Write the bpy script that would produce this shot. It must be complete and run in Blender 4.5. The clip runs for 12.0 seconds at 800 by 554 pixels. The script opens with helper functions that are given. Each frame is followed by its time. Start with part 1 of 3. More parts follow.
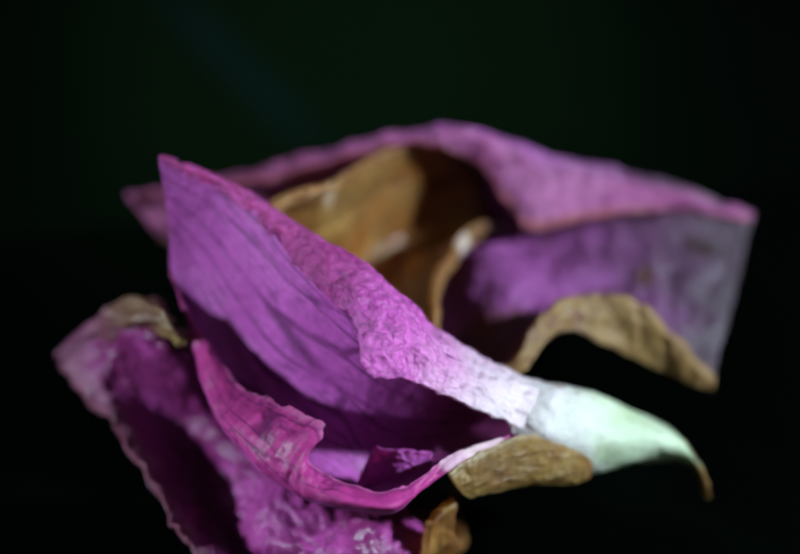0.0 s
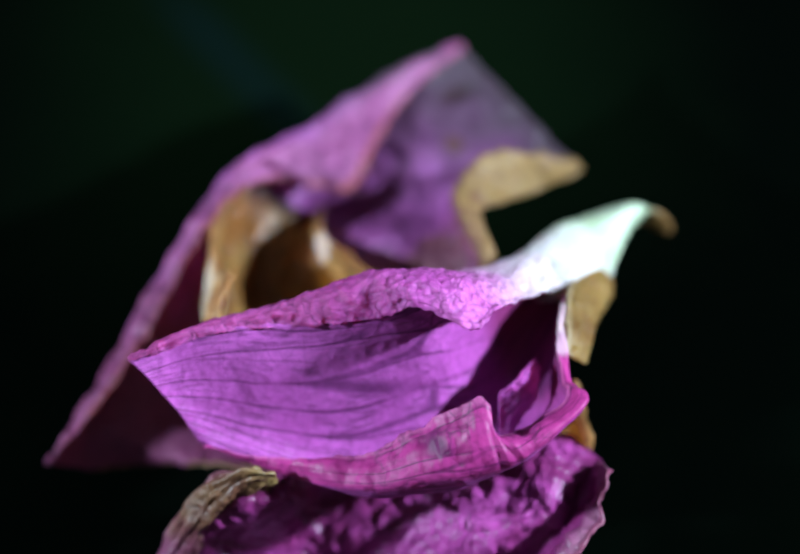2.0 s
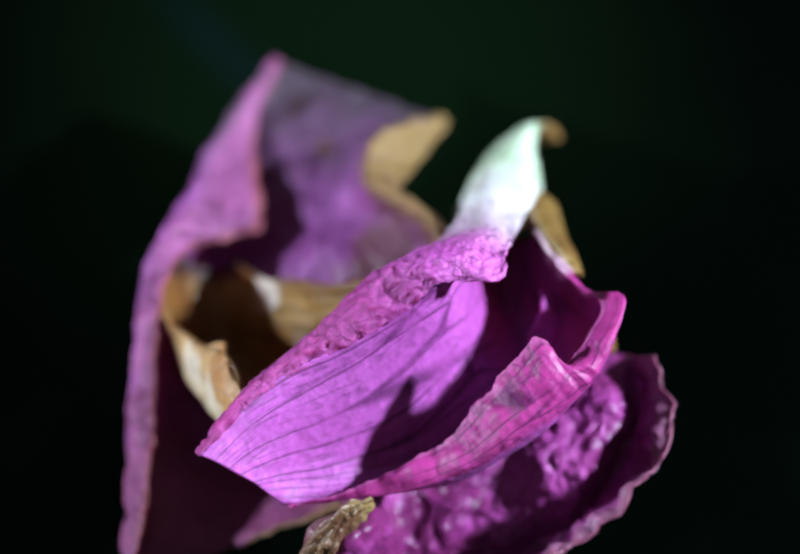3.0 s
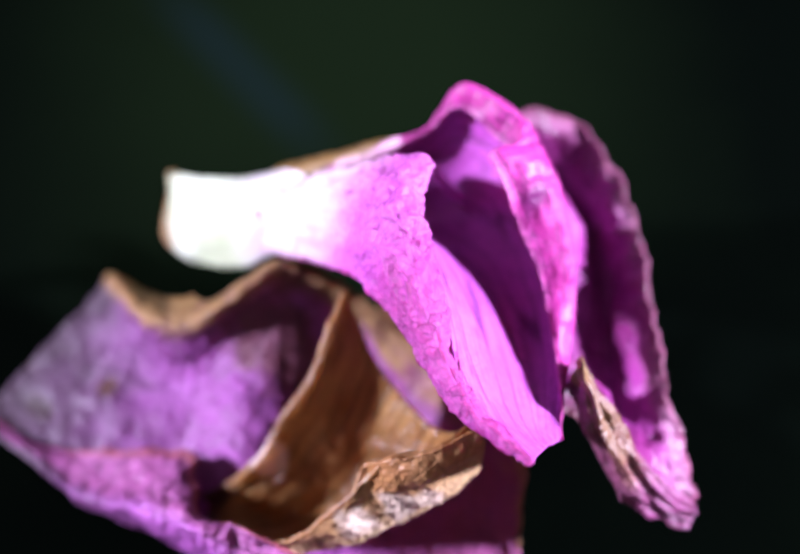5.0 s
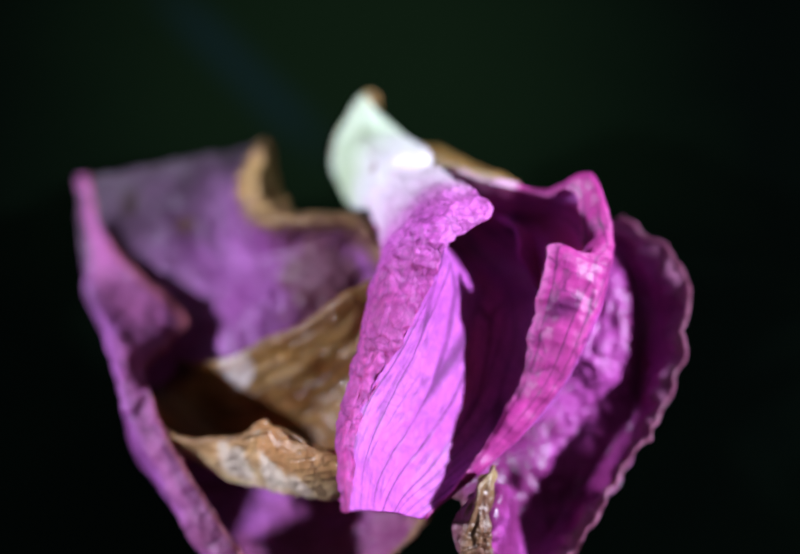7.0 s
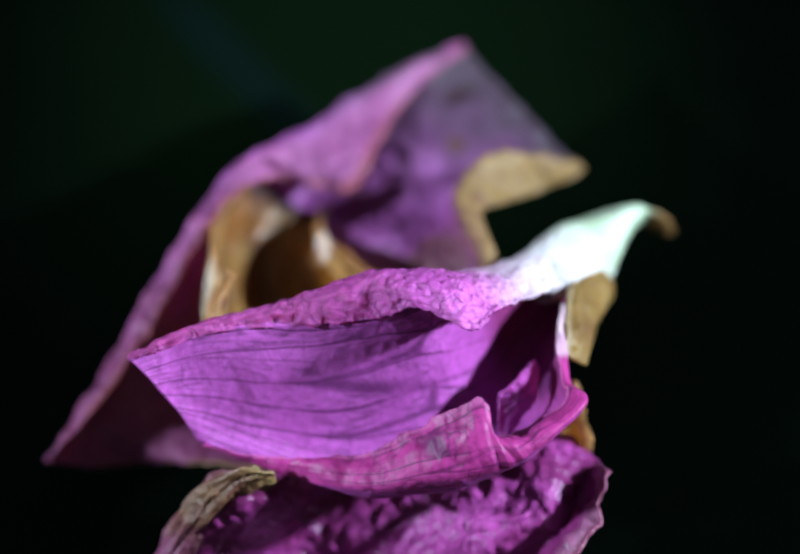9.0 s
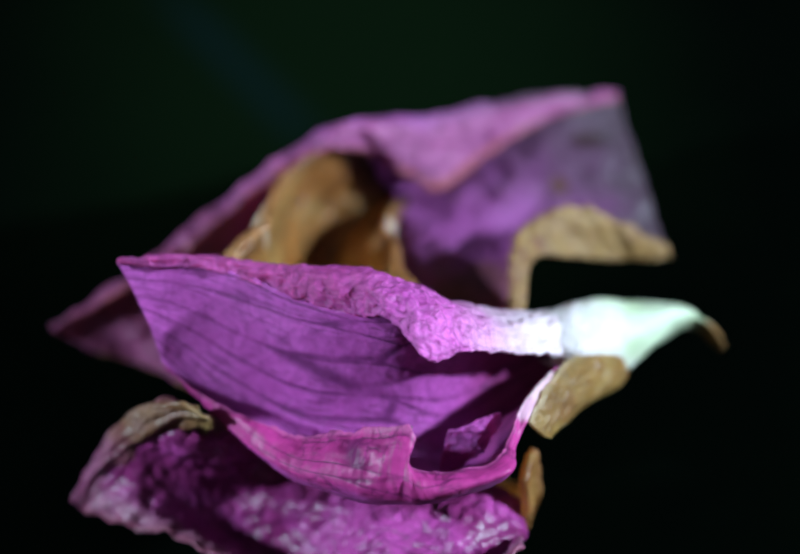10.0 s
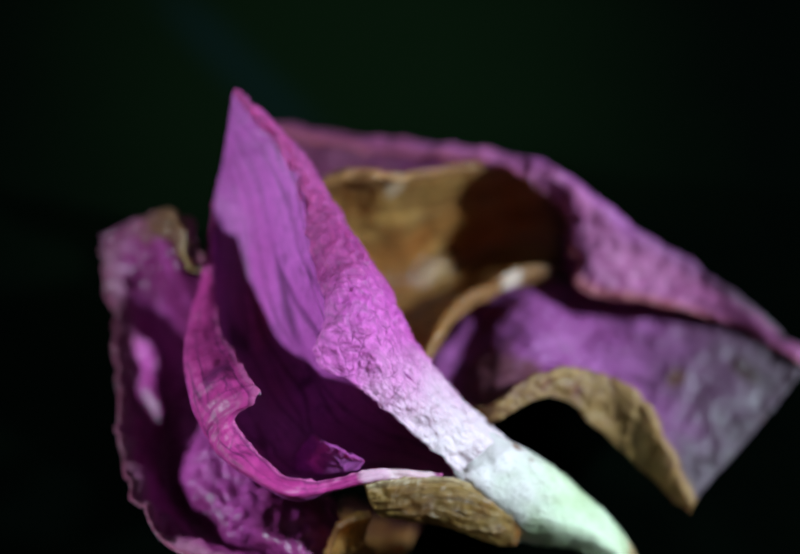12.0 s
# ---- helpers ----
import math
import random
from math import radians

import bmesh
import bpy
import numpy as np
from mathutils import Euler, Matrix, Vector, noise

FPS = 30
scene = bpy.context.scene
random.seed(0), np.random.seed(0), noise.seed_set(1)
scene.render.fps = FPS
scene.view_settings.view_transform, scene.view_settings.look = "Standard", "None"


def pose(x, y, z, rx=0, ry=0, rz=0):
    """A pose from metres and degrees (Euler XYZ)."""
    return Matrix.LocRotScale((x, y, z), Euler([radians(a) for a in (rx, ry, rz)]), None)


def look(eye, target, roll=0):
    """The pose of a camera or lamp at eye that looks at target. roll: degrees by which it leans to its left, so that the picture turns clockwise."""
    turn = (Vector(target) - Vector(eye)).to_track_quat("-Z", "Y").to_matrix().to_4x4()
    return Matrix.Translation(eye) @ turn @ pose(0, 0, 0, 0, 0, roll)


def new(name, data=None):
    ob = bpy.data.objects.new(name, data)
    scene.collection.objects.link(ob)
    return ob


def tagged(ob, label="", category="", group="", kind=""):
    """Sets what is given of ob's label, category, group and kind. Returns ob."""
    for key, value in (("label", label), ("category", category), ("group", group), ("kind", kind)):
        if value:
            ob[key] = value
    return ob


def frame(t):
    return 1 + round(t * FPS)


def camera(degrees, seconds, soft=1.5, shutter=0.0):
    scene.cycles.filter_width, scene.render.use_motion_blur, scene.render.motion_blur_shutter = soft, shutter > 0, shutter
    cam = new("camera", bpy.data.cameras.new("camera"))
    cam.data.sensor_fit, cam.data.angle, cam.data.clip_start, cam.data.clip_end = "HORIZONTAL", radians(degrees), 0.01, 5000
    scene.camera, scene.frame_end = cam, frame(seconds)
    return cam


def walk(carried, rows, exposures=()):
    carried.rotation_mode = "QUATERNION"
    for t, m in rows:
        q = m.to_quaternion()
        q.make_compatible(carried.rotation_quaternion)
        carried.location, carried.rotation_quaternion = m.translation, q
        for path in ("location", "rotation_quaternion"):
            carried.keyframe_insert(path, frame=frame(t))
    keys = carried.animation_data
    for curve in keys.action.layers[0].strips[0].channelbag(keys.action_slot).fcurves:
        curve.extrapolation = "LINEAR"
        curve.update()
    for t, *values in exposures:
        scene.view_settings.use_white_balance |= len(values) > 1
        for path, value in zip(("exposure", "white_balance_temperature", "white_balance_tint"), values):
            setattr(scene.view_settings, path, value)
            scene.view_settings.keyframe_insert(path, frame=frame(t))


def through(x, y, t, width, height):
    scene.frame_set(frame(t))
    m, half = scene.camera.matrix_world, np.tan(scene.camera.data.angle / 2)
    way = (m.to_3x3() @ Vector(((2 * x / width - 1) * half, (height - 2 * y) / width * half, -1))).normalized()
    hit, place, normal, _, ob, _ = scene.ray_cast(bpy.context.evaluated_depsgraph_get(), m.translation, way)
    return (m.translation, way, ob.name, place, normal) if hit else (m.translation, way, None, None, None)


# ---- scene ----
# The camera stands still above a wilted flower that is turned under it; metres, z up, the flower's axis is x = y = 0.
LIFT = 0.0185  # the axis origin's height over the ground
MM = 0.001
cam = camera(20.0, 12.0, soft=2.5)
EYE = Matrix(((0.99504, 0.09950, 0.0, 0.00110), (-0.08767, 0.87673, -0.47292, -0.05312), (-0.04705, 0.47057, 0.88111, 0.10022 + LIFT), (0, 0, 0, 1)))
cam.data.dof.use_dof, cam.data.dof.focus_distance, cam.data.dof.aperture_fstop = True, 0.109, 18.5
walk(cam, [(0.0, EYE), (12.0, EYE)], exposures=[(0.0, 0.12, 5280, -16), (1.5, 0.51, 5000, -13), (2.5, 0.75, 5000, -14), (4.0, 0.9, 5500, 11), (4.5, 1.34, 5500, 28), (5.5, 1.72, 5620, 30), (6.5, 1.34, 5500, 28), (7.0, 0.86, 5350, 6), (8.5, 0.75, 5000, -12), (9.5, 0.52, 5000, -13), (12.0, 0.16, 5330, -15)])

# ---- light ----
# A dark room; the flower is lit by the two low gooseneck lamps of a microscope, one on either hand.
world = bpy.data.worlds.new("world")
scene.world = world
world.use_nodes = True
world.node_tree.nodes["Background"].inputs[0].default_value = (1.0, 0.88, 0.78, 1.0)
world.node_tree.nodes["Background"].inputs[1].default_value = 0.07


def gooseneck_lamp(name, azimuth, elevation, watts, colour):
    """A small warm-white spot 22 cm from the flower, in the direction of its azimuth and elevation."""
    a, e = radians(azimuth), radians(elevation)
    lamp = new(name, bpy.data.lights.new(name, "SPOT"))
    lamp.data.energy, lamp.data.color, lamp.data.shadow_soft_size = watts, colour, 0.006
    lamp.data.spot_size, lamp.data.spot_blend = radians(34), 0.8
    lamp.matrix_basis = look(Vector((math.cos(a) * math.cos(e), math.sin(a) * math.cos(e), math.sin(e))) * 0.22 + Vector((0, 0, LIFT - 0.004)), (0, 0, LIFT - 0.004))


gooseneck_lamp("lamp_right", -3, 29, 3.7, (1.0, 0.95, 1.0))
gooseneck_lamp("lamp_left", 179, 29, 2.15, (1.0, 0.94, 0.99))

# ---- materials ----
class Graph:
    """A small wrapper that adds nodes and links them."""
    def __init__(self, name):
        self.mat = bpy.data.materials.new(name)
        self.mat.use_nodes = True
        self.t = self.mat.node_tree
        self.bsdf = self.t.nodes["Principled BSDF"]
        self.out = self.t.nodes["Material Output"]

    def put(self, socket, value):
        if isinstance(value, bpy.types.NodeSocket):
            self.t.links.new(value, socket)
        else:
            socket.default_value = value

    def node(self, kind, ins=None, **props):
        n = self.t.nodes.new(kind)
        for k, v in props.items():
            setattr(n, k, v)
        for k, v in (ins or {}).items():
            self.put(n.inputs[k], v)
        return n

    def noise(self, vec, scale, detail=4.0, rough=0.55, distort=0.0):
        return self.node("ShaderNodeTexNoise", {"Vector": vec, "Scale": scale, "Detail": detail, "Roughness": rough, "Distortion": distort}).outputs["Fac"]

    def math(self, op, a, b=0.0, clamp=False):
        return self.node("ShaderNodeMath", {0: a, 1: b}, operation=op, use_clamp=clamp).outputs[0]

    def ramp(self, x, a, b, lo=0.0, hi=1.0):
        return self.node("ShaderNodeMapRange", {0: x, 1: a, 2: b, 3: lo, 4: hi}, interpolation_type="SMOOTHSTEP").outputs[0]

    def mix(self, f, a, b, blend="MIX"):
        n = self.node("ShaderNodeMix", data_type="RGBA", blend_type=blend)
        for s, v in ((n.inputs[0], f), (n.inputs[6], a), (n.inputs[7], b)):
            self.put(s, v)
        return n.outputs[2]


def rgb(r, g, b):
    return (r, g, b, 1.0)


def petal_material(name, main, dark, base, base_at, margin, low=(-2, -1), high=(2, 3), veins=(5.0, 26.0), vein=0.5, vein_colour=rgb(0.05, 0.004, 0.05), rough=0.5, gloss=0.35, thin=0.25, crinkle=1.0, spots=None, cracks=0.0, far=None, far_at=(2.0, 3.0), marks=(), through=0.62, streaks=0.0, edge=None, coat=0.0, lip=None, under=None, shine=(1.0, 0.42, 0.54)):
    """A dried petal: along u its base colour fades into the main one, along v lie veins, its margin is browned, and light shines through it."""
    g = Graph(name)
    uv = g.node("ShaderNodeUVMap", uv_map="petal").outputs[0]
    xyz = g.node("ShaderNodeTexCoord").outputs["Object"]
    sep = g.node("ShaderNodeSeparateXYZ", {0: uv})
    u, v = sep.outputs[0], sep.outputs[1]
    big = g.noise(xyz, 260.0, 5.0)
    fine = g.noise(xyz, 1500.0, 6.0, 0.65)
    wob = g.noise(xyz, 500.0, 3.0)
    tint = g.mix(g.ramp(big, 0.41, 0.60), dark, main)
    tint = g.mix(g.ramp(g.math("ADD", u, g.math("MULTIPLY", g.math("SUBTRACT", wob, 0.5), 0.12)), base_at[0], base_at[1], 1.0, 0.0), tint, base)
    across = g.math("ADD", v, g.math("MULTIPLY", g.math("SUBTRACT", wob, 0.5), 0.10))
    tint = g.mix(g.ramp(across, low[0], low[1], 1.0, 0.0), tint, margin)
    tint = g.mix(g.ramp(across, high[0], high[1]), tint, edge or margin)
    # veins: long cells along the petal, with a few cross links
    bent = g.node("ShaderNodeVectorMath", {0: uv, 1: g.node("ShaderNodeVectorMath", {0: g.node("ShaderNodeTexNoise", {"Vector": uv, "Scale": 4.0, "Detail": 3.0}).outputs["Color"], "Scale": 0.06}, operation="SCALE").outputs[0]}, operation="ADD").outputs[0]
    scaled = g.node("ShaderNodeMapping", {"Vector": bent, "Scale": (veins[0], veins[1], 1.0)}).outputs[0]
    cells = g.node("ShaderNodeTexVoronoi", {"Vector": scaled, "Scale": 1.0, "Randomness": 0.9}, feature="DISTANCE_TO_EDGE").outputs["Distance"]
    line = g.ramp(cells, 0.008, 0.06, 1.0, 0.0)
    finev = g.node("ShaderNodeTexVoronoi", {"Vector": g.node("ShaderNodeMapping", {"Vector": bent, "Scale": (veins[0] * 3, veins[1] * 2.6, 1.0)}).outputs[0], "Scale": 1.0}, feature="DISTANCE_TO_EDGE").outputs["Distance"]
    line2 = g.math("MULTIPLY", g.ramp(finev, 0.01, 0.10, 0.6, 0.0), g.ramp(wob, 0.42, 0.6))
    fade = g.ramp(big, 0.32, 0.55, 0.25, 1.0)
    veined = g.math("MULTIPLY", g.math("MAXIMUM", line, line2), g.math("MULTIPLY", fade, vein))
    tint = g.mix(veined, tint, g.mix(0.8, tint, vein_colour))
    if streaks:
        drawn = g.noise(g.node("ShaderNodeMapping", {"Vector": bent, "Scale": (1.6, 34.0, 1.0)}).outputs[0], 1.0, 4.0, 0.6)
        tint = g.mix(g.math("MULTIPLY", g.ramp(drawn, 0.42, 0.62), streaks), tint, g.mix(0.85, tint, vein_colour))
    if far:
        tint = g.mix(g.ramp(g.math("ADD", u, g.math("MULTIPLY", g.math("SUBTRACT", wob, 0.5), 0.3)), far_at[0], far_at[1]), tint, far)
    if spots:
        dots = g.node("ShaderNodeTexVoronoi", {"Vector": xyz, "Scale": 420.0}).outputs["Distance"]
        tint = g.mix(g.math("MULTIPLY", g.ramp(dots, 0.09, 0.16, 1.0, 0.0), g.ramp(wob, 0.5, 0.62)), tint, spots)
    if lip:
        tint = g.mix(g.ramp(v, 0.965, 0.99, 0.0, 0.85), tint, lip)
    if under:
        tint = g.mix(g.ramp(across, 0.05, 0.12, 0.8, 0.0), tint, under)
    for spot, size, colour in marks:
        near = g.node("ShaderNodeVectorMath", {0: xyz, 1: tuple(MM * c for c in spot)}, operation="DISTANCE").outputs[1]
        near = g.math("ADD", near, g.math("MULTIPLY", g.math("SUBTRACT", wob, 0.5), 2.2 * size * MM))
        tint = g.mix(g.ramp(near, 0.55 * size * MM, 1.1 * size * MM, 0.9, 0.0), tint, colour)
    # a net of fine cracks and grains
    warped = g.node("ShaderNodeVectorMath", {0: xyz, 1: g.node("ShaderNodeVectorMath", {0: g.node("ShaderNodeTexNoise", {"Vector": xyz, "Scale": 700.0, "Detail": 3.0}).outputs["Color"], "Scale": 0.0012}, operation="SCALE").outputs[0]}, operation="ADD").outputs[0]
    net = g.node("ShaderNodeTexVoronoi", {"Vector": warped, "Scale": 1150.0}, feature="DISTANCE_TO_EDGE").outputs["Distance"]
    grains = g.node("ShaderNodeTexVoronoi", {"Vector": warped, "Scale": 2600.0}).outputs["Distance"]
    crack = g.math("MULTIPLY", g.ramp(net, 0.0, 0.09, 1.0, 0.0), g.math("MULTIPLY", g.ramp(wob, 0.44, 0.60, 0.05, 1.0), cracks))
    crack = g.math("MULTIPLY", crack, g.ramp(u, base_at[0], base_at[1], 0.04, 1.0))
    crack = g.math("MULTIPLY", crack, g.ramp(across, high[0], high[1], 1.0, 2.2), clamp=True)
    tint = g.mix(crack, tint, g.mix(0.6, tint, vein_colour))
    tint = g.mix(g.math("MULTIPLY", g.ramp(grains, 0.35, 0.75), g.math("MULTIPLY", g.ramp(u, base_at[0], base_at[1], 0.1, 1.0), 0.55 * cracks)), tint, g.mix(0.75, tint, vein_colour))
    tint = g.mix(g.ramp(fine, 0.3, 0.7, 0.0, 0.22), tint, rgb(0.85, 0.6, 0.85), "SOFT_LIGHT")
    height = g.math("ADD", g.math("MULTIPLY", fine, 0.7), g.math("MULTIPLY", wob, 1.6))
    height = g.math("SUBTRACT", height, g.math("MULTIPLY", veined, 0.5))
    height = g.math("SUBTRACT", height, g.math("ADD", g.math("MULTIPLY", crack, 0.45), g.math("MULTIPLY", grains, 0.8 * cracks)))
    bump = g.node("ShaderNodeBump", {"Strength": 0.55 * crinkle, "Distance": 0.00035, "Height": height}).outputs[0]
    g.put(g.bsdf.inputs["Base Color"], tint)
    g.put(g.bsdf.inputs["Roughness"], g.ramp(big, 0.3, 0.7, rough - 0.1, rough + 0.12))
    g.put(g.bsdf.inputs["Specular IOR Level"], gloss)
    g.put(g.bsdf.inputs["Coat Weight"], coat)
    g.put(g.bsdf.inputs["Coat Roughness"], 0.12)
    g.put(g.bsdf.inputs["Coat Normal"], bump)
    g.put(g.bsdf.inputs["Normal"], bump)
    glow = g.node("ShaderNodeBsdfTranslucent", {"Color": g.mix(1.0, g.node("ShaderNodeGamma", {0: tint, 1: through}).outputs[0], rgb(*shine), "MULTIPLY"), "Normal": bump}).outputs[0]
    thin = g.ramp(u, thin[2], thin[3], thin[0], thin[1]) if isinstance(thin, tuple) else thin
    both = g.node("ShaderNodeMixShader", {0: thin, 1: g.bsdf.outputs[0], 2: glow}).outputs[0]
    g.put(g.out.inputs[0], both)
    return g.mat


PURPLE = rgb(0.54, 0.112, 0.55)
ROSE, CREAM = rgb(0.38, 0.035, 0.22), rgb(0.76, 0.70, 0.66)
TAN, OCHRE = rgb(0.38, 0.215, 0.08), rgb(0.31, 0.14, 0.03)
BROWN_VEIN = rgb(0.06, 0.02, 0.006)
# The dark maroon base puts the shade of the hollow into the petal's colour.
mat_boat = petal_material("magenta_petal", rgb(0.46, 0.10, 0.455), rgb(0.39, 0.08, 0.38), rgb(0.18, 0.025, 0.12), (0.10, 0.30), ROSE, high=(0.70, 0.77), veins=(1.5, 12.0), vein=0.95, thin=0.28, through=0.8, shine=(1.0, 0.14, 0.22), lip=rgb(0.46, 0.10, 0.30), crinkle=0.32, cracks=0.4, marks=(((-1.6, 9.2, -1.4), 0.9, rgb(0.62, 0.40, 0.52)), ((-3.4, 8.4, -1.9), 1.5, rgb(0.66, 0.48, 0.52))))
mat_scrap = petal_material("torn_petal", PURPLE, rgb(0.43, 0.085, 0.43), PURPLE, (-0.2, -0.1), ROSE, high=(2.0, 3.0), veins=(3.0, 6.0), vein=0.5, thin=0.45, through=0.5, crinkle=1.2, cracks=0.5)
mat_flap = petal_material("wrinkled_petal", rgb(0.58, 0.135, 0.51), rgb(0.46, 0.085, 0.41), rgb(0.72, 0.62, 0.67), (0.03, 0.27), ROSE, low=(0.0, 0.03), veins=(9.0, 7.0), vein=0.25, thin=(0.25, 0.6, 0.35, 0.62), through=0.4, streaks=0.15, crinkle=0.9, cracks=0.7, spots=rgb(0.16, 0.03, 0.10))
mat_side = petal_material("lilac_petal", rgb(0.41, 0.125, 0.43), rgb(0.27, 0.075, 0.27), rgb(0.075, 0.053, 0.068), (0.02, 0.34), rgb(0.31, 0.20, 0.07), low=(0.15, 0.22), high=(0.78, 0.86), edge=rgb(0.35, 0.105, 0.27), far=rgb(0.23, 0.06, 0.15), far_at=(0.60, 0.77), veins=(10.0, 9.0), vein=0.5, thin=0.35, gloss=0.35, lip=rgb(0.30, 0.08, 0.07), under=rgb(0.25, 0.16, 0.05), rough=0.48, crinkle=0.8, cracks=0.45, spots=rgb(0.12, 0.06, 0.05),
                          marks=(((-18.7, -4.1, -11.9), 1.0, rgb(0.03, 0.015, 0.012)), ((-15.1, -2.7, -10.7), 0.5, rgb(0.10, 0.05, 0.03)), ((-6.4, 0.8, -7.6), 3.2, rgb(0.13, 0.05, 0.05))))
mat_outer = petal_material("crinkled_petal", rgb(0.30, 0.048, 0.24), rgb(0.14, 0.018, 0.095), rgb(0.12, 0.04, 0.055), (0.0, 0.10), rgb(0.22, 0.09, 0.15), high=(0.78, 0.95), veins=(9.0, 5.0), vein=0.4, rough=0.36, gloss=0.3, lip=rgb(0.18, 0.05, 0.09), crinkle=0.6, thin=0.14, cracks=0.2, shine=(1.0, 0.36, 0.40))
# The near-black far colour is the shade under the side petal's roof, painted in.
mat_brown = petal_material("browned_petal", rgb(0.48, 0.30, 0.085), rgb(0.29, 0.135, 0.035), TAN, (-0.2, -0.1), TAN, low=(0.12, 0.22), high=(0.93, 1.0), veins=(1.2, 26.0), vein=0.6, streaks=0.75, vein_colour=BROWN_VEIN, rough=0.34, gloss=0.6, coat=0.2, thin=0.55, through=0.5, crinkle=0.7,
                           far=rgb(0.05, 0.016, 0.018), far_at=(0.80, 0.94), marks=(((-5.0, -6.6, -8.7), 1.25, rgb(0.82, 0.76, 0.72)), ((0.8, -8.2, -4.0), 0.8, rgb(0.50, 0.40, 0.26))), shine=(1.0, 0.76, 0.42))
mat_tan = petal_material("tan_petal", rgb(0.55, 0.33, 0.13), rgb(0.40, 0.20, 0.07), TAN, (0.0, 0.1), rgb(0.60, 0.42, 0.21), high=(0.5, 0.9), veins=(24.0, 2.0), vein=0.55, vein_colour=BROWN_VEIN, rough=0.36, gloss=0.6, thin=0.25, crinkle=0.8, cracks=0.3, marks=(((0.6, -9.9, -6.2), 1.5, rgb(0.70, 0.59, 0.45)), ((2.4, -9.3, -5.4), 1.3, rgb(0.70, 0.59, 0.45)), ((4.0, -8.6, -4.9), 0.9, rgb(0.68, 0.56, 0.42))), shine=(1.0, 0.66, 0.4))
mat_curl = petal_material("browned_end", rgb(0.22, 0.13, 0.05), rgb(0.12, 0.055, 0.03), rgb(0.25, 0.17, 0.06), (0.0, 0.22), rgb(0.17, 0.05, 0.10), high=(0.5, 0.8), veins=(9.0, 5.0), vein=0.35, vein_colour=BROWN_VEIN, rough=0.36, gloss=0.7, thin=0.2, crinkle=1.2, cracks=0.4, far=rgb(0.20, 0.05, 0.13), far_at=(0.45, 0.75), shine=(1.0, 0.66, 0.4))
mat_sepal = petal_material("withered_sepal", rgb(0.35, 0.23, 0.055), rgb(0.20, 0.10, 0.03), OCHRE, (0.0, 0.1), rgb(0.46, 0.37, 0.20), low=(0.02, 0.18), veins=(1.5, 16.0), vein=0.5, streaks=0.35, vein_colour=BROWN_VEIN, rough=0.36, gloss=0.6, thin=0.42, through=0.5, shine=(1.0, 0.70, 0.36))
mat_claw = petal_material("ivory_claw", rgb(0.66, 0.74, 0.56), rgb(0.48, 0.57, 0.36), rgb(0.22, 0.11, 0.03), (0.17, 0.27), CREAM, veins=(2.0, 9.0), vein=0.12, streaks=0.2, vein_colour=rgb(0.4, 0.38, 0.16), rough=0.45, thin=0.25, crinkle=1.1, far=rgb(0.66, 0.60, 0.60), far_at=(0.62, 0.86),
                          marks=(((-7.7, 5.7, -4.0), 0.45, rgb(0.16, 0.07, 0.02)), ((-8.6, 6.2, -4.3), 0.25, rgb(0.22, 0.10, 0.03)), ((-14.5, 7.8, -11.3), 1.8, rgb(0.28, 0.14, 0.04))), shine=(0.95, 1.0, 0.85))

dew_graph = Graph("droplet")
dew_graph.put(dew_graph.bsdf.inputs["Base Color"], rgb(0.75, 0.62, 0.72))
dew_graph.put(dew_graph.bsdf.inputs["Roughness"], 0.06)
dew_graph.put(dew_graph.bsdf.inputs["Specular IOR Level"], 1.0)
dew_graph.put(dew_graph.bsdf.inputs["Transmission Weight"], 0.85)
mat_dew = dew_graph.mat

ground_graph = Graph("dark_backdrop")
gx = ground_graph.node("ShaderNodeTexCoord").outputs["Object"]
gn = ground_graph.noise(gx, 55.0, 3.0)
# A pale green pool of light, painted into the cloth colour.
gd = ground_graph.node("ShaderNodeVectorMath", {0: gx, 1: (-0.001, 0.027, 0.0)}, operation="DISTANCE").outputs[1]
lit_pool = ground_graph.math("ADD", ground_graph.ramp(gd, 0.004, 0.029, 1.0, 0.0), ground_graph.math("MULTIPLY", ground_graph.math("SUBTRACT", gn, 0.5), 0.5), clamp=True)
cloth = ground_graph.mix(lit_pool, rgb(0.0005, 0.0009, 0.0006), rgb(0.0020, 0.0041, 0.0015))
# a faint band of bluish haze, painted into the cloth colour
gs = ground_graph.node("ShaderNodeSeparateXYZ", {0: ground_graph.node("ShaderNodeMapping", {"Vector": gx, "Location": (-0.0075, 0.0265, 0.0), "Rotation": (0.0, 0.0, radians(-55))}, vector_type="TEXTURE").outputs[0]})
haze = ground_graph.math("MULTIPLY", ground_graph.ramp(ground_graph.math("ABSOLUTE", gs.outputs[1]), 0.0, 0.0025, 1.0, 0.0), ground_graph.ramp(ground_graph.math("ABSOLUTE", gs.outputs[0]), 0.003, 0.011, 1.0, 0.0))
cloth = ground_graph.mix(ground_graph.math("MULTIPLY", haze, 0.36), cloth, rgb(0.0028, 0.0062, 0.0080))
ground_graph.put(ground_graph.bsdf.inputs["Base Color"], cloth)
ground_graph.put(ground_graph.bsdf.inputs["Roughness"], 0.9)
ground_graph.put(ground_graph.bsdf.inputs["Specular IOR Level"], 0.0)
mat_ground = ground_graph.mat

